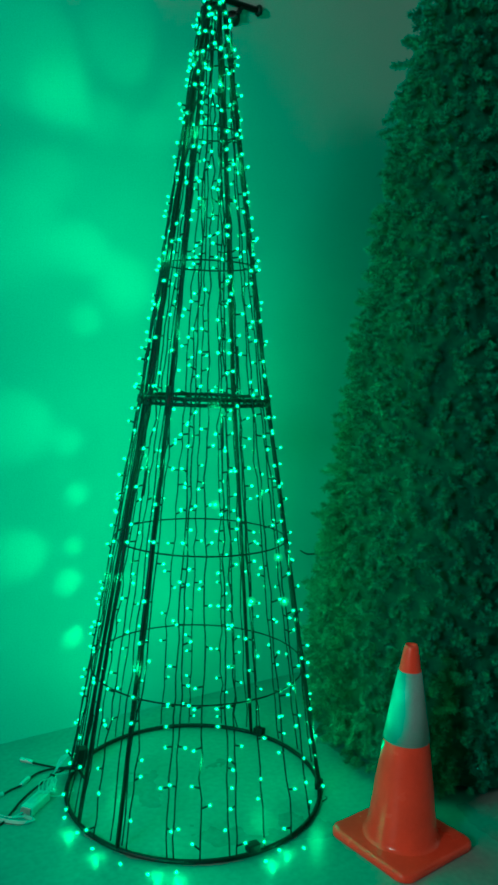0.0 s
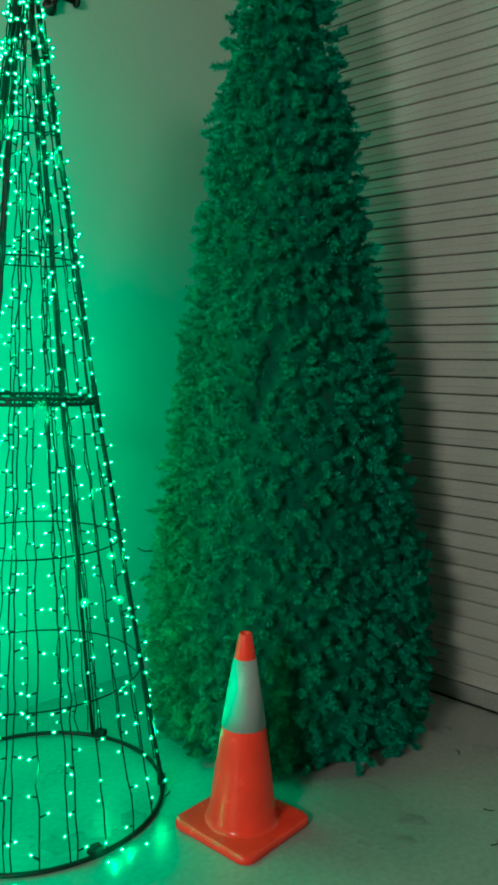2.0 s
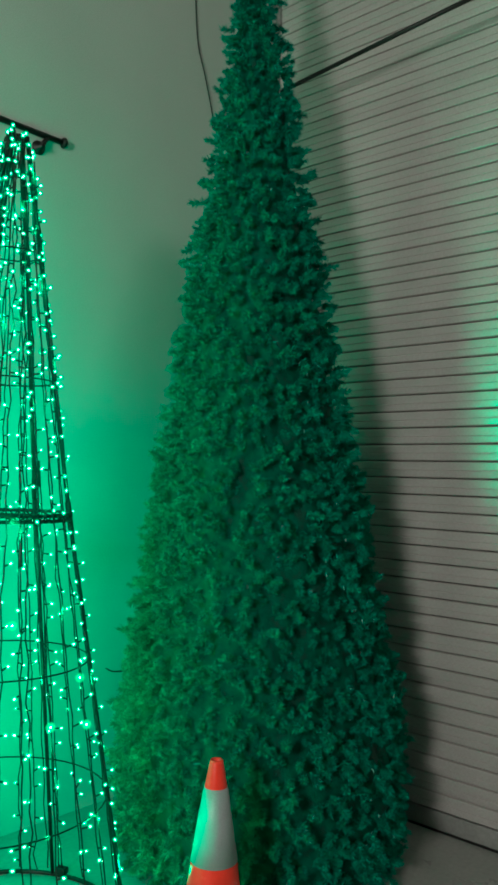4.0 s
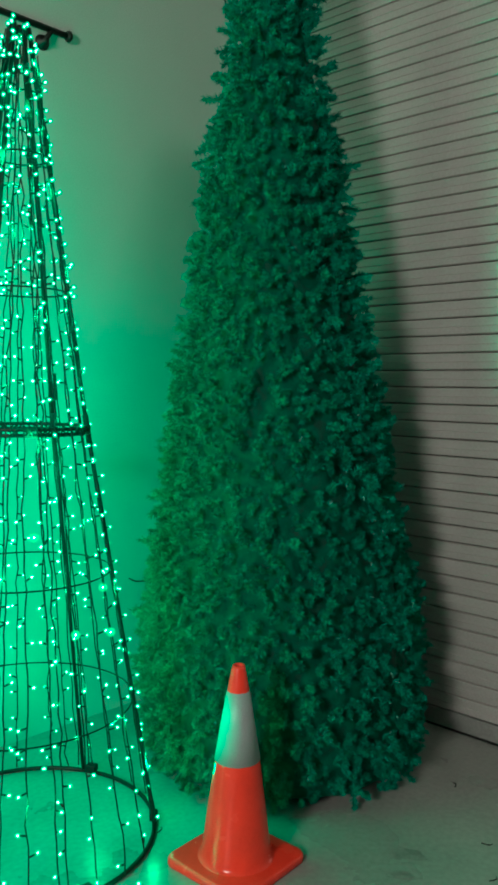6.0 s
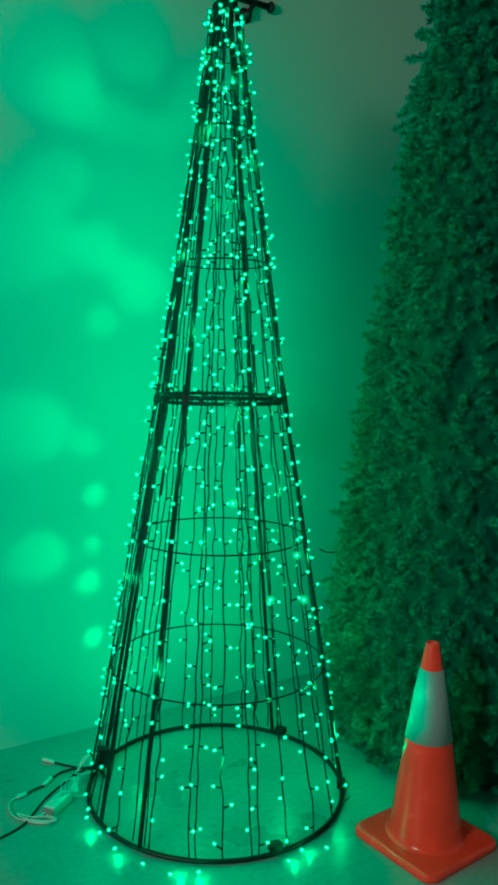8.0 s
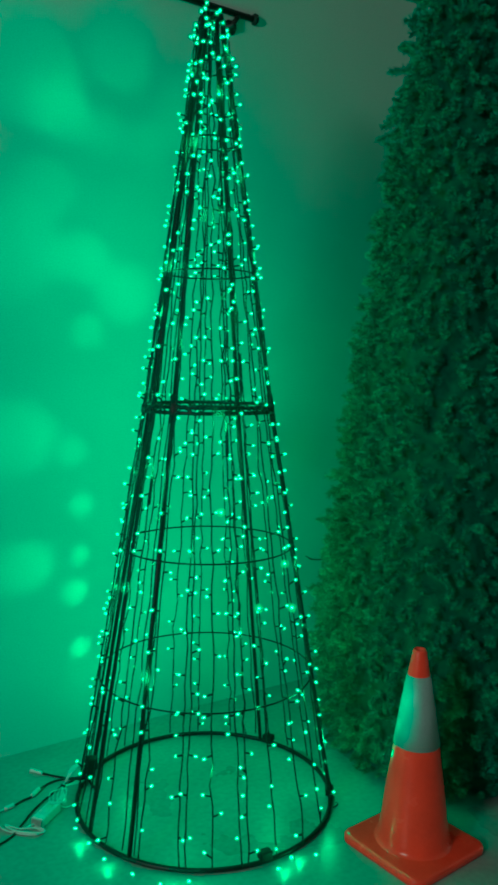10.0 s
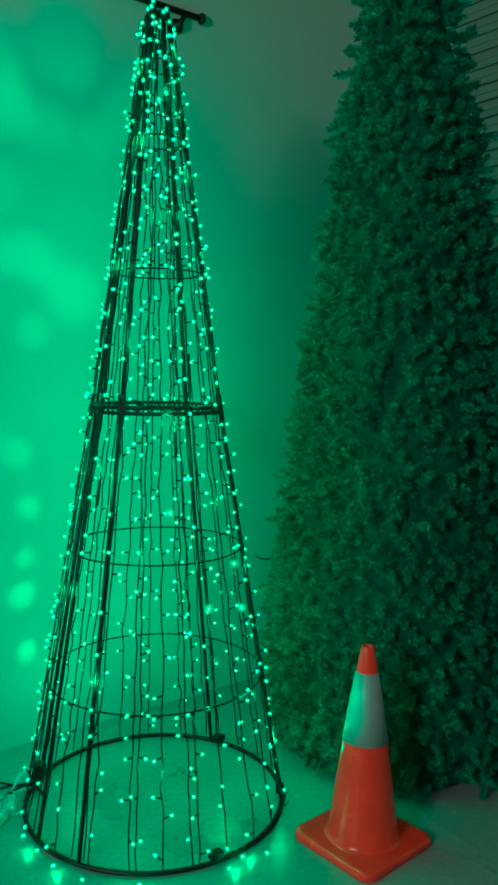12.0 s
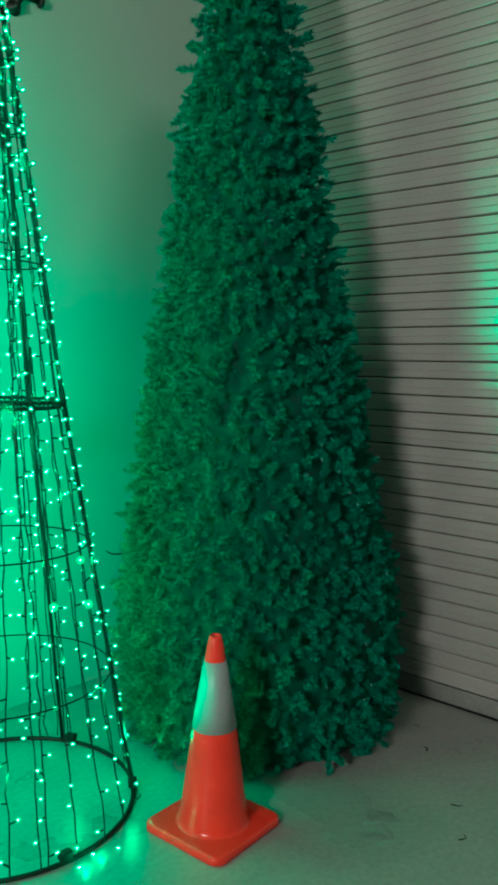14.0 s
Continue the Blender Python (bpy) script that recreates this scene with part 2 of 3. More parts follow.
ends = [[bm.verts.new((x, y, z)) for x, z in prof] for y in (DOOR_A + 0.02, DOOR_B - 0.02)]
for a, b, c, d in zip(ends[0], ends[0][1:], ends[1][1:], ends[1]):
    bm.faces.new((a, b, c, d))
slat_mesh = mesh_of(bm, M_SLAT, "slat", smooth=False)
k = 0
z = 0.097 + half
while z + half < DOOR_TOP:
    s = part("slat", slat_mesh, None, door)
    s.location = (rnd.uniform(-0.001, 0.001), 0, z)
    z += PITCH
    k += 1
bm = bmesh.new()
add_box(bm, (-0.034, DOOR_A + 0.02, 0.012), (-0.010, DOOR_B - 0.02, 0.094), 0.004)
part("bottom_rail", bm, M_RAIL, door, "grey metal bottom rail")
bm = bmesh.new()
add_box(bm, (-0.034, DOOR_A + 0.02, 0.0), (-0.010, DOOR_B - 0.02, 0.012), 0.003)
part("rubber_seal", bm, M_BLACK, door, "black rubber seal")
for y in (DOOR_A, DOOR_B - 0.06):
    bm = bmesh.new()
    add_box(bm, (-0.045, y, 0.0), (0.012, y + 0.06, DOOR_TOP), 0.004)
    part("guide_rail", bm, M_RAIL, door, "grey steel guide rail")
# black sheet added behind the slats so that the gaps between them stay dark
bm = bmesh.new()
add_box(bm, (-0.30, DOOR_A, 0.0), (-0.26, DOOR_B, DOOR_TOP))
part("dark_backing", bm, M_BLACK, door)

# ---- wire tree ----
tree = thing("wire_cone_tree", WIRE, "tall black wire cone frame of a light tree", "light tree frame")


def on_wire(deg, z, extra=0.0):
    a, r = radians(deg), wire_radius(z) + extra
    return Vector((r * math.cos(a), r * math.sin(a), z))


TOP_Z = 2.865
for z, r in ((0.010, 0.0085), (0.50, 0.0030), (0.98, 0.0030), (1.97, 0.0030), (2.43, 0.0030)):
    bm = bmesh.new()
    tube(bm, [on_wire(k * 360 / 72, z) for k in range(72)], r, 8, closed=True)
    part("hoop" if z > 0.1 else "base_ring", bm, M_BLACK, tree)
for z in (1.478, 1.497):
    bm = bmesh.new()
    tube(bm, [on_wire(k * 360 / 64, z) for k in range(64)], 0.0065, 8, closed=True)
    part("joint_hoop", bm, M_BLACK, tree, "thick doubled steel hoop at the joint")
for k in range(3):
    bm = bmesh.new()
    tube(bm, [on_wire(j * 3, 1.488 + 0.015 * math.sin(j * (0.7 + 0.13 * k) + k), 0.008 + 0.004 * math.sin(j * 1.3 + k)) for j in range(120)], 0.0030, 5, closed=True)
    part("wrapped_cable", bm, M_CABLE, tree, "thin cable wound round the joint hoop")
POLES = ((-143, 0.0070), (-118, 0.0080), (-4, 0.0080), (63, 0.0075), (163, 0.0080))
for deg, r in POLES:
    bm = bmesh.new()
    tube(bm, [on_wire(deg, 0.012), on_wire(deg, 1.49)], r, 8)
    part("pole", bm, M_BLACK, tree)
    bm = bmesh.new()
    tube(bm, [on_wire(deg, 1.49), on_wire(deg, TOP_Z)], r * 0.95, 8)
    part("pole", bm, M_BLACK, tree)
    bm = bmesh.new()
    tube(bm, [on_wire(deg, 1.44), on_wire(deg, 1.54)], r * 1.35, 8)
    part("sleeve", bm, M_BLACK, tree)
bm = bmesh.new()
lathe(bm, [(0.020, 0), (0.030, 0.0), (0.030, 0.016), (0.026, 0.020), (0.012, 0.022), (0.0, 0.022)], 24, Matrix.Translation((0, 0, TOP_Z - 0.02)))
part("top_cap", bm, M_BLACK, tree)
for deg in (-62, -2, 172, 58):
    m = Matrix.Translation(on_wire(deg, 0.03)) @ Euler((0, 0, radians(deg))).to_matrix().to_4x4()
    bm = bmesh.new()
    add_box(bm, (-0.016, -0.022, -0.012), (0.016, 0.022, 0.014), 0.004, m)
    part("clip", bm, M_BLACK, tree, "black plastic clip on the base ring")

# ---- light strings on the wire tree ----
STRANDS = (-160, -151, -130, -113, -97, -94, -84, -73, -69, -57, -44, -30, -12, 6, 20, 33, 47, 58, 72, 80, 97, 112, 126, 138, 150, 158, 172, 184)
strings = thing("light_string_set", WIRE, "dark cable light strings with glowing green bulbs", "string lights")


def add_bulb(bm, m, size=1.0):
    """A bright inner bulb and the glowing shell put round it as its halo."""
    k = size ** 0.4 * 0.92
    lathe(bm, [(0.0, -0.004 * k), (0.0034 * k, -0.003 * k), (0.0041 * k, 0.001 * k), (0.0034 * k, 0.005 * k), (0.0, 0.0075 * k)], 7, m)
    before = len(bm.faces)
    k = size * 1.15
    lathe(bm, [(0.0, -0.008 * k), (0.0056 * k, -0.006 * k), (0.0074 * k, 0.001 * k), (0.0056 * k, 0.008 * k), (0.0, 0.0108 * k)], 8, m)
    bm.faces.ensure_lookup_table()
    for f in bm.faces[before:]:
        f.material_index = 1


def bulb_mesh():
    bm = bmesh.new()
    add_bulb(bm, Matrix())
    me = mesh_of(bm, M_BULB, "bulb")
    me.materials.append(M_HALO)
    return me


BULB = bulb_mesh()
spots = []
for s, deg in enumerate(STRANDS):
    bm = bmesh.new()
    line, first = [], len(spots)
    top = TOP_Z - 0.012 - rnd.uniform(0, 0.07)
    steps = 44
    off = rnd.uniform(0.004, 0.016)
    for k in range(steps + 1):
        z = 0.02 + (top - 0.02) * k / steps
        sway = rnd.gauss(0, 0.0035) / max(wire_radius(z), 0.06)
        line.append(on_wire(deg + math.degrees(sway), z, off + rnd.gauss(0, 0.0015)))
    tube(bm, line, 0.0027, 5)
    z = 0.04 + rnd.uniform(0, 0.09)
    while z < top:
        k = min(int((z - 0.02) / (top - 0.02) * steps), steps - 1)
        p = line[k].lerp(line[k + 1], 0.5)
        a = radians(deg)
        out = Vector((math.cos(a), math.sin(a), 0))
        side = Vector((-math.sin(a), math.cos(a), 0)) * rnd.choice((-1, 1))
        way = (side * rnd.uniform(0.5, 1.0) + out * rnd.uniform(-0.3, 0.9) + Vector((0, 0, rnd.uniform(-0.35, 0.55)))).normalized()
        tip = p + way * rnd.uniform(0.018, 0.030)
        tube(bm, [p, tip], 0.0034, 5)
        spots.append((tip, way))
        z += rnd.uniform(0.085, 0.125)
    if s % 2:
        # the strand's end sticks out of the tip with a last bulb
        p, way = line[-1], Vector((rnd.uniform(-0.7, 0.7), rnd.uniform(-0.7, 0.7), rnd.uniform(0.3, 1.0))).normalized()
        tip = p + way * rnd.uniform(0.012, 0.035)
        tube(bm, [p, tip], 0.0034, 5)
        spots.append((tip, way))
    if s % 5 == 2:
        zc = rnd.uniform(0.9, 1.7)
        tube(bm, [on_wire(deg, zc + d, off) for d in (-0.05, -0.03, 0.03, 0.05)], 0.0062, 6)
    strand = part("strand", bm, M_CABLE, strings)
    for k in range(first, len(spots)):
        spots[k] = (*spots[k], strand)
# feed cables run up beside the poles without bulbs
for deg in (-146, -140, -121, -115.5, -7, -1, 60, 66, 160, 166):
    bm = bmesh.new()
    tube(bm, [on_wire(deg + rnd.gauss(0, 0.5), 0.03 + 2.72 * k / 30, 0.006 + rnd.gauss(0, 0.0012)) for k in range(31)], 0.0026, 5)
    part("feed_cable", bm, M_CABLE, strings)
# a few bulbs lie round the foot
for deg in (-150, -138, -126, -112, -101, -92, -60, -52, -44, 165, 178, -172):
    r = 0.49 + rnd.uniform(0.015, 0.07)
    p = Vector((r * math.cos(radians(deg)), r * math.sin(radians(deg)), 0.008))
    spots.append((p, Vector((rnd.uniform(-1, 1), rnd.uniform(-1, 1), 0.15)).normalized(), strings))
# four bulbs that face the room, drawn larger with double shells for their glare
for spot in ((-0.105, 2.553, 1.158), (0.115, 2.700, 0.952), (0.025, 2.560, 0.833), (0.140, 2.640, 0.812)):
    bm = bmesh.new()
    add_bulb(bm, Matrix.Translation(Vector(spot) - WIRE) @ pose(0, 0, 0, 90), 2.0)
    add_bulb(bm, Matrix.Translation(Vector(spot) - WIRE) @ pose(0, 0, 0, 90), 1.45)
    part("bulb", bm, M_BULB, strings, "glowing green bulb drawn larger for its glare").data.materials.append(M_HALO)
spots.sort(key=lambda s: s[0].y + 0.2 * rnd.random())
rest = bmesh.new()
for k, (p, way, holder) in enumerate(spots):
    m = Matrix.Translation(p) @ way.to_track_quat("Z", "Y").to_matrix().to_4x4()
    if k < 300:
        b = part("bulb", BULB, None, holder)
        b.matrix_local = m
    else:
        add_bulb(rest, m)
cluster = tagged(part("bulb", rest, M_BULB, strings, "small glowing green bulbs"), kind="stuff")
cluster.data.materials.append(M_HALO)

# ---- green pine cone tree ----
PINE = Vector((0.945, 3.410, 0.0))
PROFILE = ((0.0, 0.635), (0.25, 0.670), (0.5, 0.660), (0.77, 0.622), (1.1, 0.56), (1.5, 0.505), (2.0, 0.412), (2.5, 0.338), (3.0, 0.245), (3.4, 0.192), (3.7, 0.148), (4.2, 0.06), (4.45, 0.01))
LEAN = -0.0297


def pine_radius(z):
    for (a, r), (b, q) in zip(PROFILE, PROFILE[1:]):
        if z <= b:
            return r + (q - r) * (z - a) / (b - a)
    return 0.01


pine = thing("pine_tree", PINE, "tall artificial dark green pine cone tree standing in the corner", "christmas tree")
# inner body that fills the gaps, its dark colour standing for shade there
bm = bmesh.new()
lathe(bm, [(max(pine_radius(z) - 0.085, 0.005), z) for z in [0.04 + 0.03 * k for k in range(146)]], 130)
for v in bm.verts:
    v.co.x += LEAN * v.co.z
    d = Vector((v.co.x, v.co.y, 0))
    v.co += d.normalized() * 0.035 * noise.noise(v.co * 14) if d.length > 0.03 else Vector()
part("core", bm, M_CORE_SHADE, pine)
NP = np.random.RandomState(11)


def tuft(count, reach, wide):
    """Vertices and faces of one bushy sprig end at the origin, pointing to +z: blunt, with short needles all round."""
    verts, faces = [], []
    for _ in range(count):
        base = NP.uniform(0.15, 1.0) * reach
        az = NP.uniform(0, math.tau)
        el = NP.uniform(0.75, 1.45) if base < 0.8 * reach else NP.uniform(0.1, 1.3)
        d = np.array((math.cos(az) * math.sin(el), math.sin(az) * math.sin(el), math.cos(el)))
        s = np.cross(d, NP.normal(size=3))
        s /= np.linalg.norm(s)
        root = np.array((0, 0, base))
        length = NP.uniform(0.013, 0.024)
        n = len(verts)
        verts += [root - s * wide, root + s * wide, root + d * length + s * wide * 0.5, root + d * length - s * wide * 0.5]
        faces.append((n, n + 1, n + 2, n + 3))
    return np.array(verts), faces


KINDS = [tuft(180, NP.uniform(0.05, 0.08), 0.0012) for _ in range(8)]
kind_meshes = []
for v, fs in KINDS:
    me = bpy.data.meshes.new("tuft")
    me.from_pydata([tuple(x) for x in v], [], fs)
    me.materials.append(M_PINE)
    kind_meshes.append(me)


def tuft_pose(z, a, deep):
    r = pine_radius(z) - 0.075 - deep
    lump = 0.034 * noise.noise((math.cos(a) * 5, math.sin(a) * 5, z * 6))
    way = Vector((math.cos(a), math.sin(a), NP.uniform(-0.9, 0.8)))
    way += Vector(NP.normal(0, 0.42, 3))
    m = Matrix.Translation((max(r + lump, 0.0) * math.cos(a) + LEAN * z, max(r + lump, 0.0) * math.sin(a), z)) @ way.to_track_quat("Z", "Y").to_matrix().to_4x4()
    return m @ Matrix.Diagonal((*(NP.uniform(0.8, 1.25),) * 3, 1)) @ pose(0, 0, 0, 0, 0, NP.uniform(0, 360))


allv, allf, n, singles = [], [], 0, 0
z = 0.05
while z < 4.45:
    r = pine_radius(z)
    count = max(int(math.tau * r / 0.043), 4)
    for k in range(count):
        a = math.tau * (k + NP.uniform(-0.5, 0.5)) / count
        m = tuft_pose(max(z + NP.uniform(-0.025, 0.025), 0.02), a, NP.choice((-0.014, 0.0, 0.0, 0.0, 0.025, 0.025, 0.055, 0.075, -0.020)))
        kind = NP.randint(len(KINDS))
        near = math.sin(a) < -0.35 and 0.3 < z < 1.6
        if near and singles < 300 and NP.uniform() < 0.45:
            singles += 1
            part("sprig", kind_meshes[kind], None, pine).matrix_local = m
            continue
        v, fs = KINDS[kind]
        mm = np.array(m)
        allv.append(v @ mm[:3, :3].T + mm[:3, 3])
        allf.append(np.array(fs) + n)
        n += len(v)
    z += 0.043
me = bpy.data.meshes.new("foliage")
me.from_pydata(np.concatenate(allv).tolist(), [], np.concatenate(allf).tolist())
me.materials.append(M_PINE)
tagged(part("foliage", me, None, pine, "dense dark green plastic pine needles"), kind="stuff")

left = Vector((-0.966, 0.263, 0))
bm = bmesh.new()
tube(bm, smooth_line([left * 0.50 + Vector((0, 0, 0.77)), left * 0.62 + Vector((0, 0, 0.755)), left * 0.68 + Vector((0, 0, 0.748)), left * 0.715 + Vector((0, 0, 0.762))]), 0.006, 6, taper=0.5)
part("twig", bm, M_STEM, pine, "bare twig end sticking out")

# ---- traffic cone ----
cone = thing("traffic_cone", CONE, "orange traffic cone with a white reflective band", "traffic cone", turn=-7.5 + 45)
bm = bmesh.new()
loops = []
for inset, z in ((0.004, 0.0), (0.0, 0.003), (0.0, 0.019), (0.003, 0.0245), (0.009, 0.0275), (0.018, 0.0285), (0.06, 0.0295)):
    loop = []
    for q in range(4):
        for k in range(8):
            a = math.tau * (q + k / 7) / 4
            cx, cy = ((1, 1), (-1, 1), (-1, -1), (1, -1))[q]
            rad = max(0.045 - inset, 0.004)
            half_side = 0.18 - inset - rad
            loop.append(bm.verts.new((cx * half_side + rad * math.cos(a), cy * half_side + rad * math.sin(a), z)))
    loops.append(loop)
for lo, hi in zip(loops, loops[1:]):
    for k in range(32):
        bm.faces.new((lo[k], lo[(k + 1) % 32], hi[(k + 1) % 32], hi[k]))
bm.faces.new(loops[0][::-1])
bm.faces.new(loops[-1])
part("base", bm, M_ORANGE, cone)
CR = lambda z: 0.122 + (0.0225 - 0.122) * (z - 0.03) / 0.67 + 0.006 * math.sin(math.pi * (z - 0.03) / 0.67)
bm = bmesh.new()
lathe(bm, [(0.142, 0.026), (0.130, 0.031), (0.124, 0.040)] + [(CR(z), z) for z in (0.06, 0.2, 0.365)] +
      [(CR(0.370) - 0.0005, 0.370), (CR(0.6), 0.60), (CR(0.69), 0.69), (CR(0.70) - 0.002, 0.70), (CR(0.70) - 0.008, 0.699), (CR(0.69) - 0.010, 0.68), (0.012, 0.60)], 64)
part("body", bm, M_ORANGE, cone)
bm = bmesh.new()
lathe(bm, [(CR(0.372), 0.372), (CR(0.372) + 0.0018, 0.3725), (CR(0.50) + 0.0018, 0.50), (CR(0.612) + 0.0018, 0.6115), (CR(0.612), 0.612)], 64)
part("reflective_band", bm, M_BAND, cone, "white reflective sleeve")

# ---- bars high on the walls ----
bar = thing("wall_bar", (0, 0, 0), "black steel bar with a round end knob on the wall", "bar")
A = Vector((-0.028, 3.788, 3.238))
B = A + ALONG * 1.6
bm = bmesh.new()
tube(bm, [A, B], 0.014, 12)
part("rod", bm, M_BLACK, bar)
d = (B - A).normalized()
m = Matrix.Translation(A - d * 0.01) @ d.to_track_quat("Z", "Y").to_matrix().to_4x4()
bm = bmesh.new()
lathe(bm, [(0.0, -0.012), (0.018, -0.012), (0.025, -0.005), (0.025, 0.006), (0.018, 0.012), (0.0, 0.012)], 20, m)
part("end_knob", bm, M_BLACK, bar)
m = Matrix.Translation((-0.128, 3.722, 3.175)) @ OUT.to_track_quat("Z", "Y").to_matrix().to_4x4()
bm = bmesh.new()
lathe(bm, [(0.0, -0.022), (0.034, -0.022), (0.036, -0.015), (0.030, 0.0), (0.014, 0.008), (0.011, 0.03), (0.0, 0.03)], 24, m)
part("wall_flange", bm, M_BLACK, bar)
bm = bmesh.new()
tube(bm, [(-0.118, 3.707, 3.18), (-0.092, 3.747, 3.238)], 0.011, 10)
part("bracket", bm, M_BLACK, bar)

bar2 = thing("door_bar", (0, 0, 0), "thin black bar crossing in front of the roller door", "bar")
bm = bmesh.new()
tube(bm, [(1.10, 3.93, 3.715), (1.80, 2.90, 3.80)], 0.011, 10)
part("rod", bm, M_BLACK, bar2)
bm = bmesh.new()
tube(bm, [(1.795, 2.905, 3.80), (2.12, 3.125, 3.80)], 0.010, 10)
part("bracket", bm, M_BLACK, bar2)

cord = thing("hanging_cord", (0, 0, 0), "thin dark cord hanging down the wall", "cord")
bm = bmesh.new()
tube(bm, smooth_line([(0.66, 4.265, 4.6), (0.69, 4.28, 4.15), (0.745, 4.315, 3.95), (0.80, 4.352, 3.75), (0.806, 4.354, 3.66)]), 0.0034, 6)
part("line", bm, M_CABLE, cord)

# ---- power supply and its cables on the floor ----
supply = thing("power_adapter", (-0.730, 2.690, 0.0), "small white plastic power adapter lying on the floor", "power adapter", turn=72)
bm = bmesh.new()
add_box(bm, (-0.058, -0.024, 0.001), (0.058, 0.024, 0.034), 0.005)
part("case", bm, M_WHITE, supply)
bm = bmesh.new()
add_box(bm, (-0.064, -0.021, 0.004), (-0.0585, 0.021, 0.031), 0.002)
part("end_plate", bm, M_RAIL, supply, "dull grey end plate")
bm = bmesh.new()
add_box(bm, (-0.03, -0.012, 0.0342), (0.035, 0.012, 0.0350))
part("rating_label", bm, M_CLEAR, supply, "pale rating label")


def run(name, points, r, mat, parent, label="", z=0.006):
    """A cable part through floor points given as x, y or x, y, z in the world."""
    at = parent.matrix_world.translation
    line = [Vector((q[0], q[1], q[2] if len(q) > 2 else z)) - at for q in points]
    made = bmesh.new()
    tube(made, smooth_line(line, 6), r, 8)
    return part(name, made, mat, parent, label)


lead = thing("power_lead", (-0.80, 2.62, 0.0), "thin white lead looped on the floor by the adapter", "cable")
run("lead", ((-0.762, 2.650, 0.012), (-0.745, 2.618), (-0.720, 2.603), (-0.746, 2.582), (-0.808, 2.590), (-0.861, 2.611), (-0.901, 2.664), (-0.909, 2.718), (-0.884, 2.745)), 0.0032, M_CLEAR, lead)
run("lead", ((-0.755, 2.640, 0.014), (-0.794, 2.609, 0.010), (-0.860, 2.632, 0.010), (-0.823, 2.597, 0.012), (-0.753, 2.583, 0.012), (-0.709, 2.592, 0.012), (-0.735, 2.612, 0.013), (-0.80, 2.604, 0.013)), 0.0032, M_CLEAR, lead)
run("plug", ((-0.893, 2.733), (-0.884, 2.742), (-0.874, 2.752), (-0.869, 2.757)), 0.008, M_WHITE, lead, "white connector plug", 0.010)
dark = thing("extension_cable", (-0.80, 2.80, 0.0), "dark cable with white connectors lying on the floor", "cable")
run("cable", ((-0.871, 2.756), (-0.848, 2.793), (-0.820, 2.822)), 0.0042, M_CABLE, dark)
run("connector", ((-0.820, 2.820), (-0.815, 2.838), (-0.810, 2.856), (-0.806, 2.870)), 0.0085, M_WHITE, dark, "white connector", 0.011)
run("cable", ((-0.807, 2.870), (-0.781, 2.920), (-0.733, 2.953), (-0.68, 2.965), (-0.64, 2.96, 0.02)), 0.0042, M_CABLE, dark)
run("plug", ((-0.878, 3.012), (-0.862, 3.006), (-0.842, 2.998), (-0.824, 2.991)), 0.008, M_WHITE, dark, "white plug", 0.010)
run("cable", ((-0.824, 2.992), (-0.78, 2.977), (-0.731, 2.962), (-0.674, 2.939)), 0.0042, M_CABLE, dark)
mains = thing("mains_cable", (-0.78, 2.72, 0.0), "dark mains cable trailing across the floor", "cable")
run("cable", ((-0.66, 2.965), (-0.696, 2.938), (-0.724, 2.902), (-0.766, 2.806), (-0.792, 2.723), (-0.806, 2.639), (-0.822, 2.565), (-0.88, 2.482), (-0.975, 2.37), (-1.25, 2.12), (-1.7, 1.9)), 0.0040, M_CABLE, mains, z=0.005)
coil = thing("white_cable", (-0.70, 2.80, 0.0), "bundle of thin white cable tied beside the light tree", "cable")
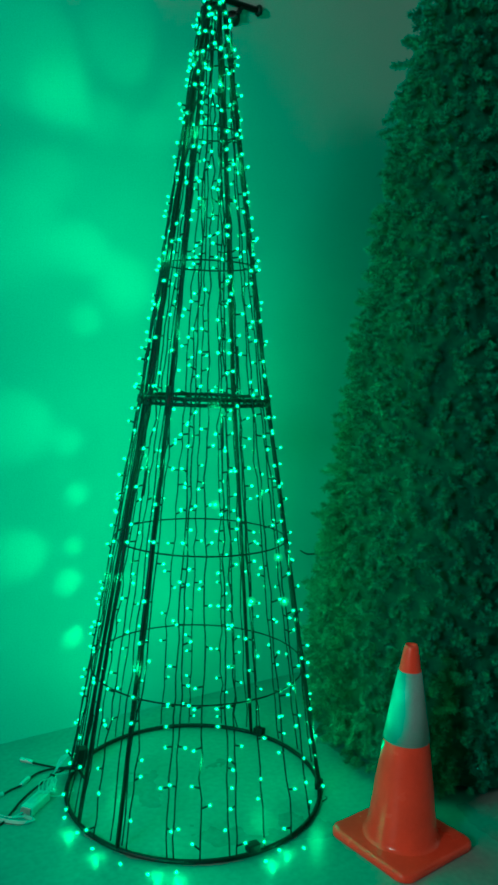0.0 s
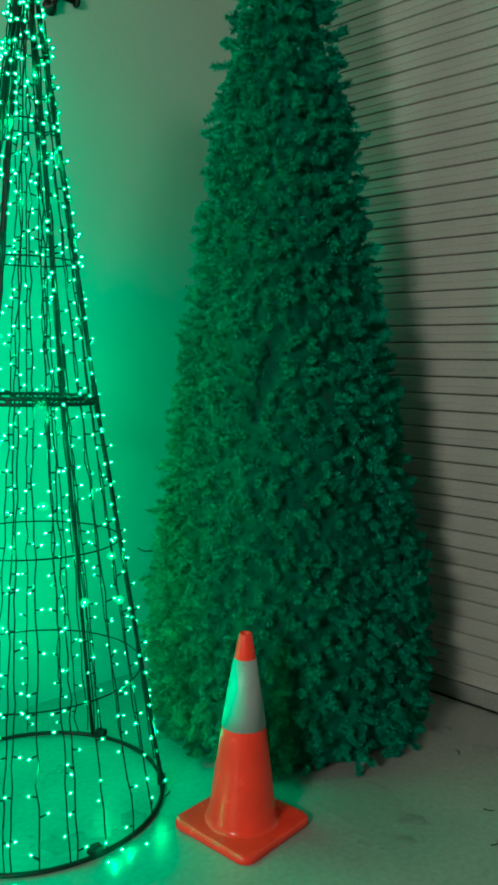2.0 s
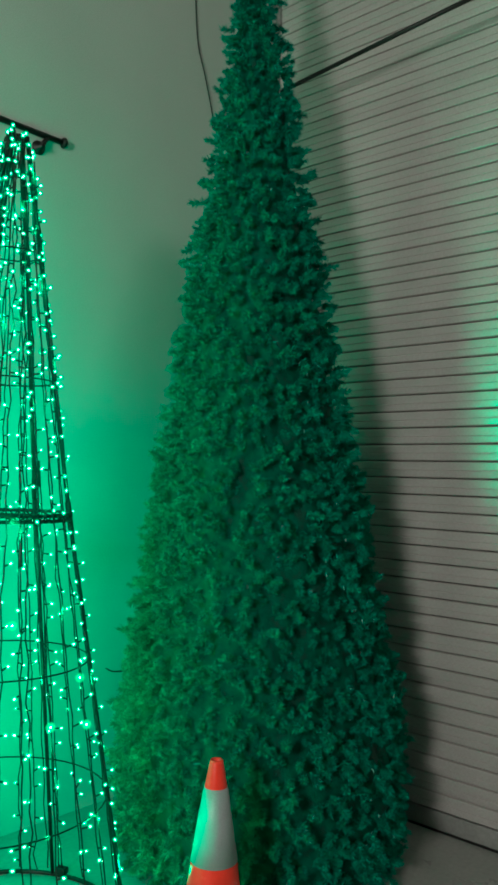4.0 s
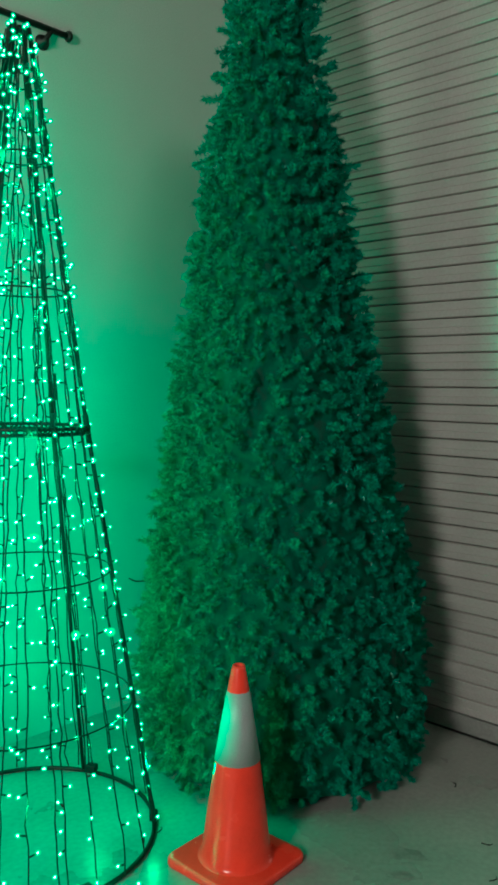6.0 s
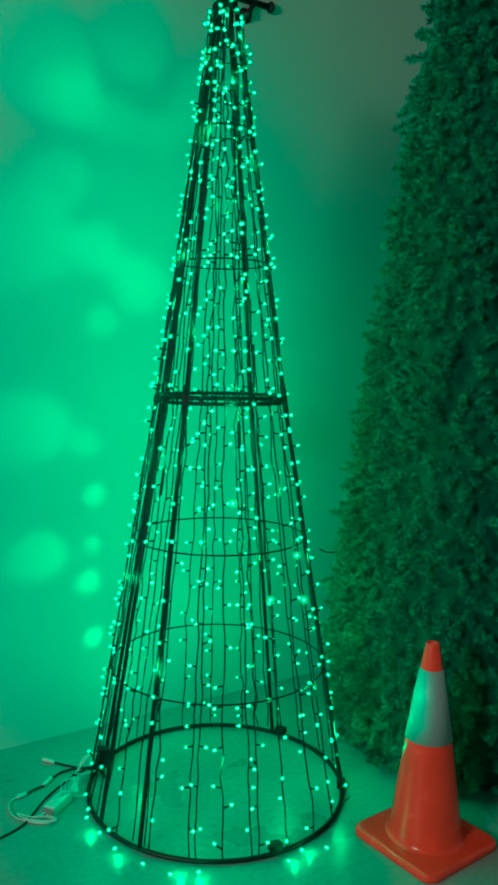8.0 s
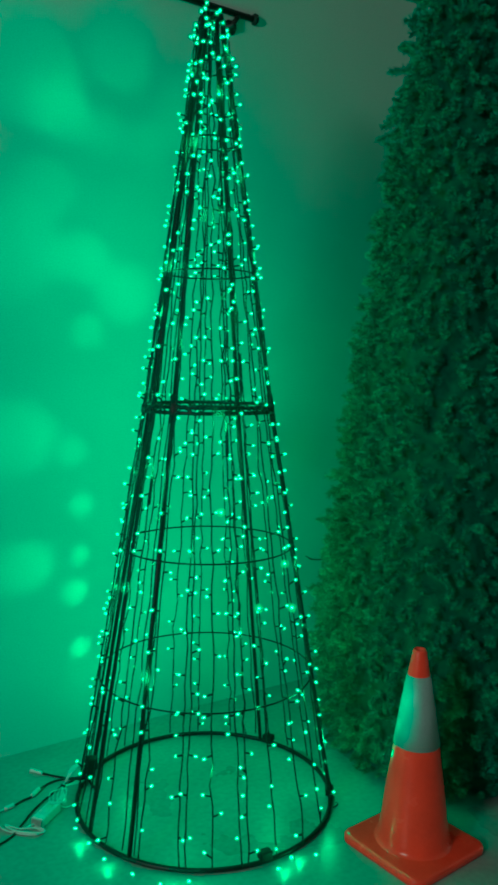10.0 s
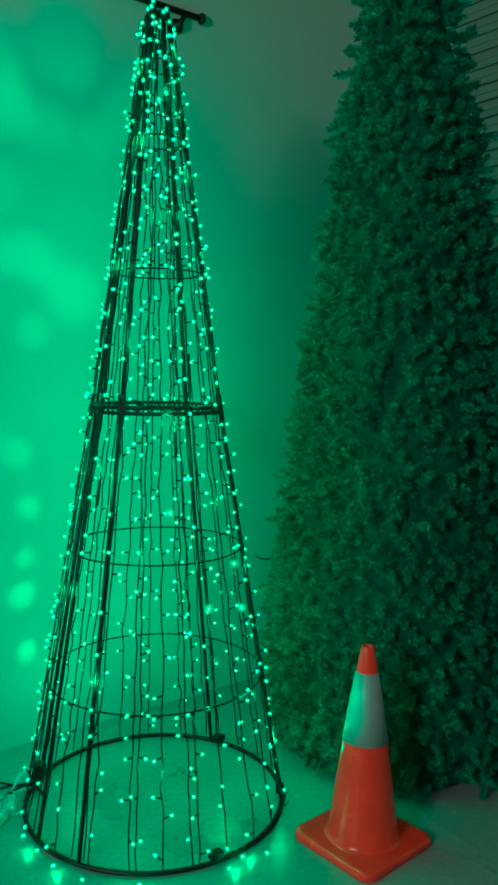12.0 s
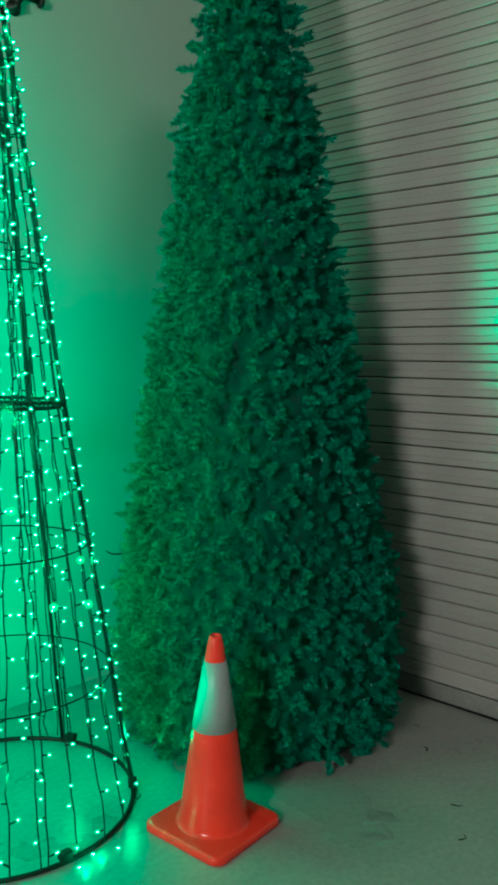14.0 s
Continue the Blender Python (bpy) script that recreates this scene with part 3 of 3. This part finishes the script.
for k in range(5):
    w = (k - 2) * 0.008
    run("loop", ((-0.640 + w * 0.4, 2.905 - w * 0.5, 0.10), (-0.672 + w, 2.872 - w, 0.085 + 0.006 * k), (-0.705, 2.834, 0.042), (-0.735 + 0.013 * k, 2.778 + 0.006 * k, 0.050), (-0.732 + 0.014 * k, 2.742, 0.040),
                 (-0.712 + 0.010 * k, 2.724 + 0.004 * k, 0.038), (-0.696 + 0.004 * k, 2.760, 0.046), (-0.703, 2.832, 0.045), (-0.668 + w, 2.858 + w * 0.5, 0.04), (-0.655 + w, 2.90, 0.03)), 0.0022, M_CLEAR, coil)
run("cable_tie", ((-0.712, 2.836, 0.046), (-0.704, 2.828, 0.048), (-0.697, 2.832, 0.044)), 0.005, M_CABLE, coil, "dark cable tie")
run("tail", ((-0.700, 2.745, 0.02), (-0.675, 2.752, 0.008), (-0.645, 2.775), (-0.615, 2.80)), 0.0022, M_CLEAR, coil)
plugbox = thing("cable_junction", (-0.635, 2.955, 0.0), "black cable junction hanging at the foot of the frame", "junction box")
bm = bmesh.new()
add_box(bm, (-0.022, -0.018, 0.02), (0.022, 0.018, 0.10), 0.006, Euler((0.1, 0.15, 0.4)).to_matrix().to_4x4())
part("body", bm, M_BLACK, plugbox)
bm = bmesh.new()
tube(bm, smooth_line([(0.0, 0.0, 0.03), (0.012, -0.03, 0.016), (0.04, -0.07, 0.010)]), 0.006, 8)
part("tail", bm, M_CABLE, plugbox)

# ---- marks and crumbs on the floor ----
for x, y, r in ((1.19, 2.49, 0.055), (1.11, 2.385, 0.035)):
    bm = bmesh.new()
    ring = []
    for k in range(28):
        a = k * math.tau / 28
        q = r * (0.75 + 0.45 * noise.noise((math.cos(a) * 1.6 + x * 9, math.sin(a) * 1.6, y)))
        ring.append(bm.verts.new((q * 1.3 * math.cos(a), q * 0.8 * math.sin(a), 0.0012)))
    bm.faces.new(ring)
    tagged(part("floor_stain", bm, M_STAIN), "faint dark stain on the concrete", "stain", kind="structure").matrix_world = pose(x, y, 0, 0, 0, -25)
for x, y, turn in ((1.406, 2.299, 20), (1.572, 2.918, 80), (1.485, 2.494, -30), (0.33, 2.80, 60)):
    bm = bmesh.new()
    tube(bm, smooth_line([(-0.018, 0.004, 0.003), (0.0, -0.004, 0.005), (0.014, 0.0, 0.004), (0.020, 0.010, 0.003)], 4), 0.0022, 6, taper=0.5)
    tagged(part("fallen_twig", bm, M_DEBRIS), "small dark curled twig on the floor", "debris", "fallen bits").matrix_world = pose(x, y, 0, 0, 0, turn)
